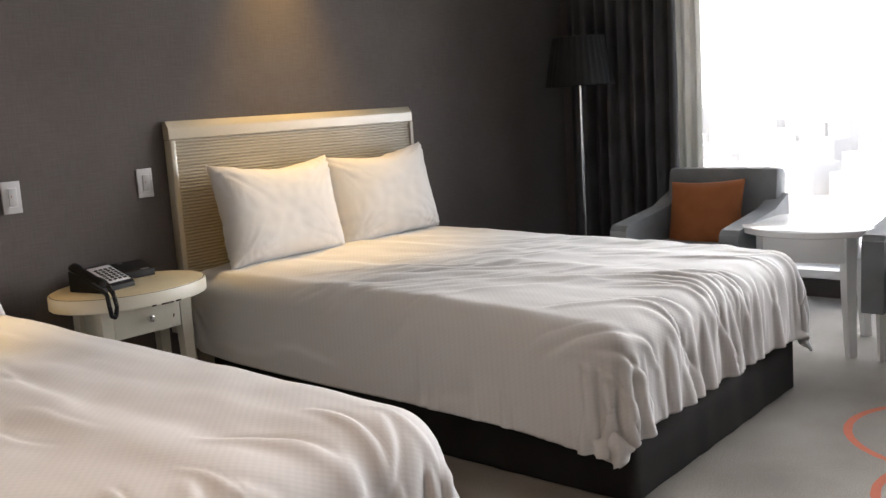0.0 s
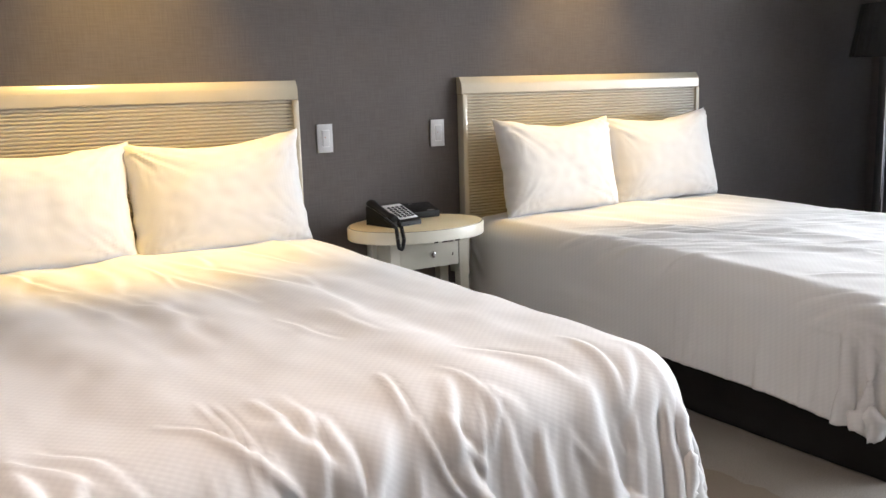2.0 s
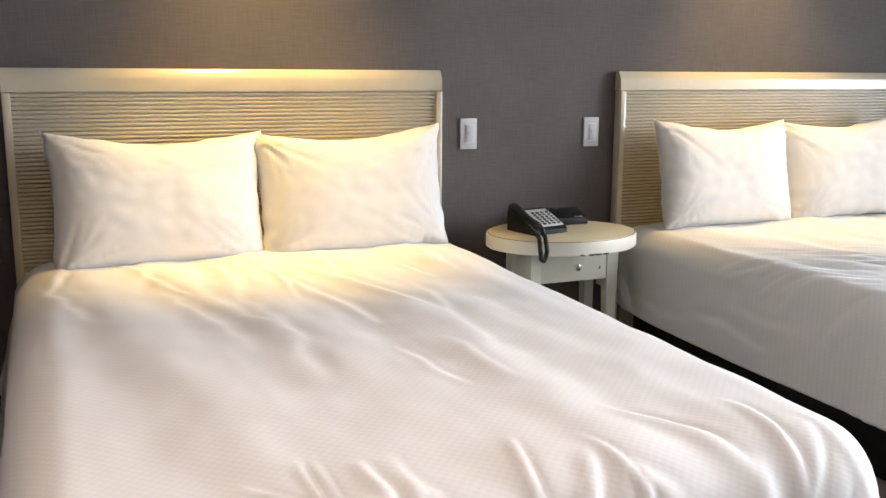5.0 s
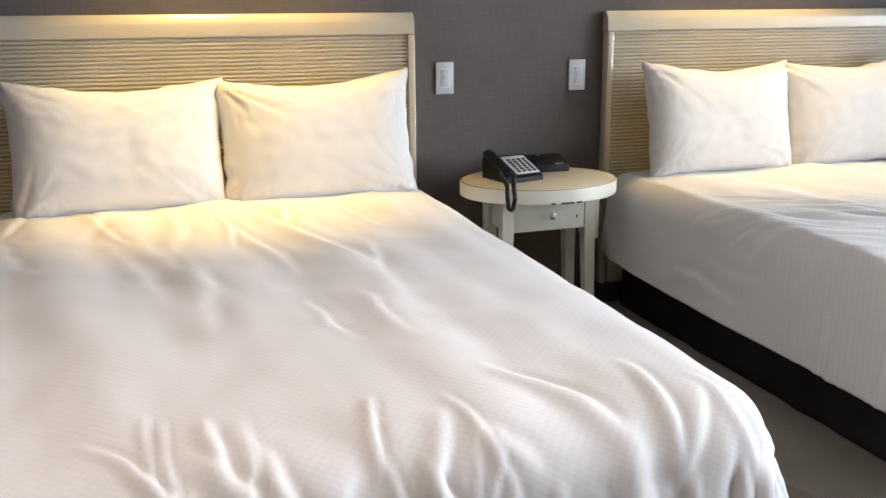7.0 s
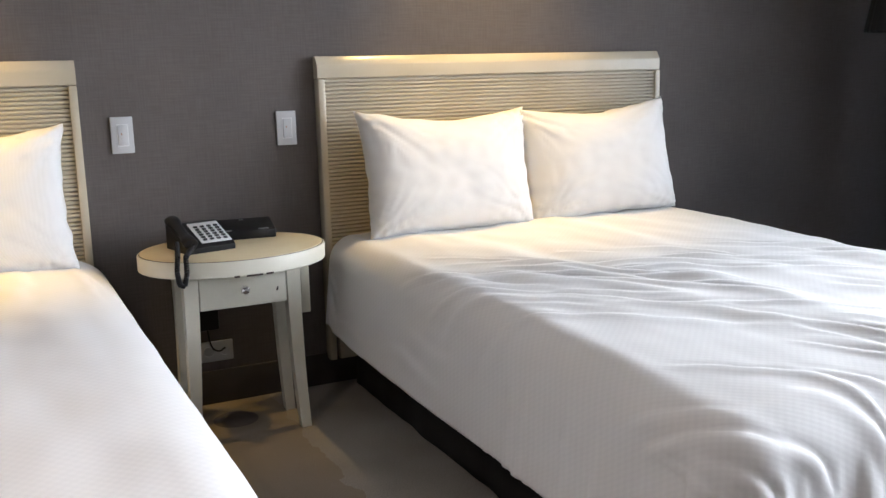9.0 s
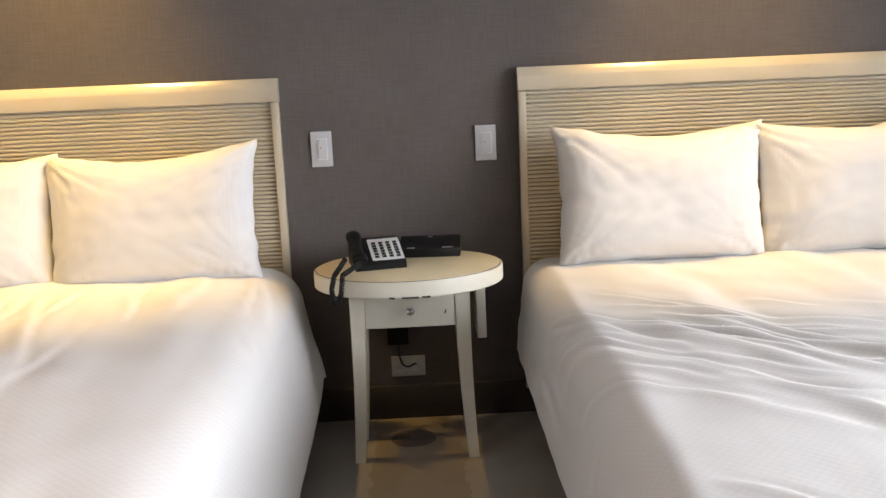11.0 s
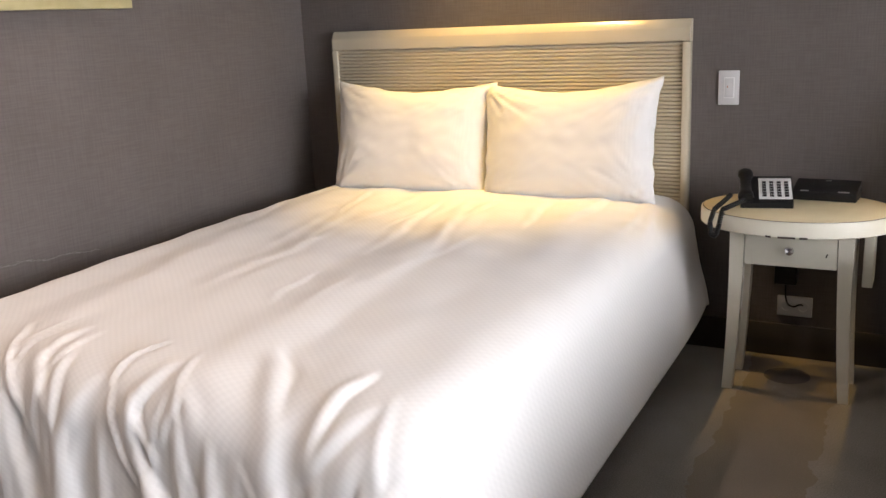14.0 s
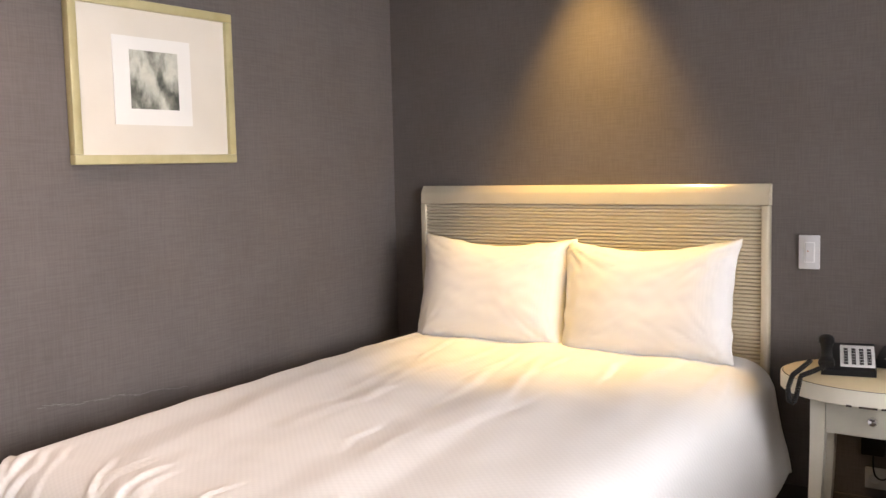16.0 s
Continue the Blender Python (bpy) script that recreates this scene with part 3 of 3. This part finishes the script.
def telephone(x, y, z, rz):
    ph = thing("telephone", (x, y, z), "black desk telephone with pale keypad and coiled cord", "telephone", rz=rz)
    ph.matrix_world = ph.matrix_world @ Matrix.Diagonal((0.84, 0.80, 0.78, 1))
    bm = bmesh.new()
    prof = [(-0.10, 0.0), (-0.10, 0.022), (-0.09, 0.030), (0.075, 0.100), (0.10, 0.096), (0.10, 0.0)]
    ends = [[bm.verts.new((xx, yy, zz)) for yy, zz in prof] for xx in (-0.095, 0.095)]
    for i in range(len(prof)):
        j = (i + 1) % len(prof)
        bm.faces.new((ends[0][i], ends[0][j], ends[1][j], ends[1][i]))
    bm.faces.new(ends[0]), bm.faces.new(ends[1])
    finish("body", bm, M_BLACK, ph, bevel=0.006)
    tilt = math.degrees(math.atan2(0.070, 0.165))
    m = Matrix.Translation((0, -0.09, 0.030)) @ pose(0, 0, 0, tilt)
    fp = box("faceplate", (0, 0, 0), (0.120, 0.152, 0.004), M_KEYPAD, ph, 0.0015, m @ Matrix.Translation((0.032, 0.086, 0.001)))
    for r in range(6):
        for c in range(4):
            box("key", (0, 0, 0), (0.015, 0.010, 0.006), M_BLACK, fp, 0, m @ Matrix.Translation((-0.008 + c * 0.027, 0.030 + r * 0.0195, 0.004)))
    hs = lathe("handset", [(0.014, -0.100), (0.024, -0.097), (0.026, -0.085), (0.024, -0.062), (0.019, -0.045), (0.018, 0), (0.019, 0.045), (0.024, 0.062), (0.026, 0.085), (0.024, 0.097), (0.014, 0.100)], M_BLACK, ph, 24, Matrix.Translation((-0.076, -0.005, 0.078)) @ pose(0, 0, 0, tilt - 90) @ Matrix.Diagonal((1.15, 0.85, 1, 1)))
    way = [Vector(p) for p in ((1.885, -0.36, 0.640), (1.874, -0.43, 0.628), (1.862, -0.492, 0.618), (1.854, -0.514, 0.580), (1.858, -0.516, 0.545), (1.872, -0.516, 0.538), (1.882, -0.514, 0.575), (1.886, -0.490, 0.618), (1.905, -0.44, 0.622), (1.932, -0.385, 0.630))]
    back = ph.matrix_world.inverted()
    pts = []
    for i in range(300):
        k = i / 299 * (len(way) - 1)
        j = min(int(k), len(way) - 2)
        p = way[j].lerp(way[j + 1], k - j)
        d = (way[j + 1] - way[j]).normalized()
        e = d.orthogonal().normalized()
        f = d.cross(e)
        pts.append(back @ (p + Vector((-0.022, 0.006, 0.012)) + 0.006 * (e * math.cos(i * 1.25) + f * math.sin(i * 1.25))))
    tube("cord", pts, 0.0040, M_BLACK, ph)
    return ph


def tray(x, y, z, rz):
    t = thing("stationery_holder", (x, y, z), "black leatherette stationery holder lying on the nightstand", "stationery", rz=rz)
    bm = bmesh.new()
    add_box(bm, (0, 0, 0.014), (0.20, 0.105, 0.028))
    for v in bm.verts:
        if v.co.z > 0.02 and v.co.y > 0:
            v.co.z += 0.028
    finish("body", bm, M_LEATHER, t, bevel=0.004)
    for xx, yy, w in ((0.06, -0.045, 0.034), (-0.06, -0.045, 0.026), (0.0, 0.035, 0.016)):
        box("print", (xx, yy, 0.0295 + (yy + 0.0525) * 0.267), (w, 0.007, 0.001), M_SILVERPRINT, t, 0, pose(0, 0, 0, 14.9))


nightstand()
telephone(1.955, -0.255, 0.6095, 12)
tray(2.125, -0.125, 0.6095, -4)


# ---- wall fittings ----
def switch(x, z):
    s = thing("light_switch", (x, 0, z), "white plastic rocker light switch plate on wallpaper", "light switch", "switches between the beds")
    box("plate", (0, -0.0045, 0), (0.070, 0.009, 0.118), M_WHITEPLASTIC, s, 0.002)
    box("rocker", (0.002, -0.0105, 0), (0.030, 0.006, 0.066), M_WHITEPLASTIC, s, 0.0015)
    box("surround", (0.002, -0.0093, 0), (0.036, 0.002, 0.072), M_KEYPAD, s, 0)
    box("indicator", (-0.003, -0.0137, 0.004), (0.003, 0.001, 0.006), M_ORANGE, s, 0)


switch(1.778, 0.962)
switch(2.329, 0.959)

so = thing("wall_socket", (2.03, 0, 0.19), "white wall socket plate under the nightstand", "socket")
box("plate", (0, -0.005, 0), (0.118, 0.010, 0.072), M_WHITEPLASTIC, so, 0.002)
for xx in (-0.028, 0.028):
    lathe("outlet", [(0.019, 0), (0.019, 0.004), (0.016, 0.004), (0.015, 0.001)], M_WHITEPLASTIC, so, 24, Matrix.Translation((xx, -0.0095, 0)) @ pose(0, 0, 0, 90))
ad = thing("power_adapter", (2.0, 0, 0.30), "black power adapter and cable hanging at the wall", "adapter")
box("body", (0.0, -0.03, 0.03), (0.075, 0.05, 0.10), M_BLACK, ad, 0.006)
box("jack_plate", (0.045, -0.006, 0.085), (0.07, 0.010, 0.03), M_WHITEPLASTIC, ad, 0.002)
tube("cable", [(0.0, -0.03, -0.02), (0.0, -0.05, -0.08), (0.03, -0.06, -0.10), (0.055, -0.05, -0.085), (0.058, -0.02, -0.10)], 0.003, M_BLACK, ad)

pic = thing("framed_picture", (LEFT, -1.322, 1.585), "framed landscape print with cream mount and pale gold frame", "picture")
PW, PH = 0.665, 0.53
bm = bmesh.new()
for yy, zz, wy, wz in ((0, PH / 2 - 0.015, PW, 0.03), (0, -PH / 2 + 0.015, PW, 0.03)):
    add_box(bm, (0.016, yy, zz), (0.030, wy, wz))
for yy in (-PW / 2 + 0.015, PW / 2 - 0.015):
    add_box(bm, (0.016, yy, 0), (0.030, 0.03, PH - 0.06))
finish("frame", bm, M_GOLD, pic, bevel=0.003)
box("backing", (0.006, 0, 0), (0.010, PW - 0.004, PH - 0.004), M_WEAR, pic, 0)
box("mount", (0.014, 0, 0), (0.006, PW - 0.058, PH - 0.058), M_MAT, pic, 0)
box("paper", (0.0185, -0.015, 0.005), (0.003, 0.315, 0.285), M_PAPER, pic, 0)
box("print", (0.021, -0.012, 0.010), (0.002, 0.195, 0.19), M_PRINT, pic, 0)

bm = bmesh.new()
rnd = random.Random(3)
for i in range(26):
    k = i / 25
    add_box(bm, (LEFT + 0.0001, -1.80 + 0.55 * k, 0.590 - 0.05 * k + 0.012 * n3(k * 7, 0)), (0.0012, rnd.uniform(0.02, 0.05), rnd.uniform(0.001, 0.0028)), pose(0, 0, 0, rnd.uniform(-14, 4)))
tagged(finish("wall_scuff", bm, M_SCUFF), "pale horizontal scuff marks in the wallpaper", "scuff marks", kind="structure")


# ---- window corner ----
lamp = thing("floor_lamp", (4.94, -0.475, 0), "floor lamp with black pleated shade and chrome pole", "lamp")
bm = bmesh.new()
seg = 120
rows_ = []
for r0, z in ((0.196, 1.262), (0.197, 1.268), (0.148, 1.536), (0.147, 1.542)):
    rows_.append([bm.verts.new(((r0 + 0.0035 * math.sin(i * math.pi / 2)) * math.cos(2 * math.pi * i / seg), (r0 + 0.0035 * math.sin(i * math.pi / 2)) * math.sin(2 * math.pi * i / seg), z)) for i in range(seg)])
for a, b in zip(rows_, rows_[1:]):
    for i in range(seg):
        bm.faces.new((a[i], a[(i + 1) % seg], b[(i + 1) % seg], b[i]))
sh = finish("shade", bm, M_SHADE, lamp, smooth=True)
sh.modifiers.new("thickness", "SOLIDIFY").thickness = 0.003
lathe("pole", [(0.011, 0.02), (0.011, 1.40), (0.016, 1.41), (0.016, 1.46), (0.008, 1.47)], M_CHROME, lamp, 20)
lathe("foot", [(0.14, 0.0), (0.14, 0.010), (0.13, 0.018), (0.03, 0.024), (0.012, 0.05)], M_CHROME, lamp, 40)
bm = bmesh.new()
for a in (0, 120, 240):
    add_box(bm, (0.085 * math.cos(radians(a)), 0.085 * math.sin(radians(a)), 1.455), (0.15, 0.004, 0.004), pose(0, 0, 0, 0, 0, a))
finish("spider", bm, M_CHROME, lamp)


def curtain(name, x, y0, y1, waves, depth, material, label, flare=0.0):
    def f(u, v):
        z = 0.03 + v * (TOP - 0.05)
        k = u * waves * 2 * math.pi + 0.8 * n3(u * 6, v * 1.2, waves)
        amp = depth * (0.7 + 0.5 * n3(u * 9, v * 0.8, 3))
        y = y0 + (y1 - y0) * u + flare * (1 - v) * (0.5 - u) + 0.02 * n3(u * 12, v * 1.4, 6)
        return (x + amp * math.sin(k) + 0.3 * amp * math.sin(2.3 * k + 1), y, z)
    ob = sheet(name, waves * 16, 30, f, material, None, thick=0.003)
    return tagged(ob, label, "curtain")


curtain("blackout_curtain", 5.22, -0.22, -0.95, 9, 0.055, M_CURTAIN, "dark grey pleated blackout curtain drawn open")
curtain("sheer_curtain", 5.40, -0.50, -1.01, 7, 0.022, M_SHEER, "cream sheer curtain gathered beside the window")
box("curtain_rail", (5.38, -2.3, TOP - 0.012), (0.16, 4.3, 0.022), M_WINFRAME, None, 0.002)
tagged(bpy.data.objects["curtain_rail"], "slim pale curtain rail fixed under the ceiling", "curtain rail")


def armchair(x, y, rz):
    c = thing("armchair", (x, y, 0), "grey upholstered armchair with wooden legs on carpet", "armchair", "armchairs by the window", rz)
    # faces local -x
    box("seat", (-0.02, 0, 0.35), (0.60, 0.50, 0.18), M_CHAIR, c, 0.035)
    box("backrest", (0.27, 0, 0.49), (0.13, 0.60, 0.60), M_CHAIR, c, 0.03, pose(0, 0, 0, 0, 7))
    for s in (-1, 1):
        bm = bmesh.new()
        prof = [(-0.33, 0.22), (0.30, 0.22), (0.30, 0.66), (0.12, 0.60), (-0.31, 0.555), (-0.335, 0.53)]
        ends = [[bm.verts.new((px, s * 0.285 + q, pz)) for px, pz in prof] for q in (-0.045, 0.045)]
        for i in range(len(prof)):
            j = (i + 1) % len(prof)
            bm.faces.new((ends[0][i], ends[0][j], ends[1][j], ends[1][i]))
        bm.faces.new(ends[0]), bm.faces.new(ends[1])
        finish("arm", bm, M_CHAIR, c, bevel=0.022, segs=3)
        for px in (-0.28, 0.27):
            lathe("leg", [(0.015, 0.0), (0.024, 0.22)], M_WINFRAME, c, 4, Matrix.Translation((px, s * 0.26, 0.005)))
    return c


armchair(4.58, -1.38, 0)
armchair(4.62, -2.56, 0)


def cushion(x, y, z, w, rx, ry, rz):
    bm = bmesh.new()
    N = 36
    for sign in (-1, 1):
        g = []
        for i in range(N + 1):
            row = []
            for j in range(N + 1):
                a, c = 2 * i / N - 1, 2 * j / N - 1
                body = max(0.0, (1 - abs(a) ** 3) * (1 - abs(c) ** 3)) ** 0.55
                d = body * 0.075 + body * 0.008 * n3(a * 3, c * 3, 4)
                row.append(bm.verts.new((sign * d, a * w / 2 * (1 - 0.06 * (1 - c * c)), c * w / 2 * (1 - 0.06 * (1 - a * a)))))
            g.append(row)
        for i in range(N):
            for j in range(N):
                bm.faces.new((g[i][j], g[i + 1][j], g[i + 1][j + 1], g[i][j + 1]))
    bmesh.ops.remove_doubles(bm, verts=bm.verts[:], dist=0.002)
    p = finish("cushion", bm, M_ORANGE, smooth=True)
    p.matrix_world = Matrix.Translation((x, y, z)) @ pose(0, 0, 0, rx, ry, rz)
    tagged(p, "rust orange square cushion leaning in the armchair", "cushion")


cushion(4.69, -1.35, 0.545, 0.40, -3, 18, 0)

tb = thing("side_table", (4.54, -1.95, 0), "round white lacquered side table beside the armchair", "table")
lathe("top", [(0.315, 0.535), (0.325, 0.54), (0.325, 0.562), (0.315, 0.568)], M_TABLEWHITE, tb, 64)
bm = bmesh.new()
for a in range(4):
    m = pose(0, 0, 0, 0, 0, 90 * a + 7)
    add_box(bm, m @ Vector((0.195, 0, 0.475)), (0.02, 0.36, 0.12), m)
finish("apron", bm, M_TABLEWHITE, tb, bevel=0.002)
for a in range(4):
    bm = bmesh.new()
    q = pose(0, 0, 0, 0, 0, 90 * a + 7 + 45)
    rings = []
    for i in range(8):
        k = i / 7
        w = 0.055 - 0.02 * k
        r = 0.25 + 0.027 * k ** 2
        rings.append([bm.verts.new(q @ Vector((r + dx * w / 2, dy * w / 2, 0.535 * (1 - k)))) for dx, dy in ((-1, -1), (1, -1), (1, 1), (-1, 1))])
    for p, r_ in zip(rings, rings[1:]):
        for i in range(4):
            bm.faces.new((p[i], p[(i + 1) % 4], r_[(i + 1) % 4], r_[i]))
    bm.faces.new(rings[0]), bm.faces.new(rings[-1])
    finish("leg", bm, M_TABLEWHITE, tb, bevel=0.004)
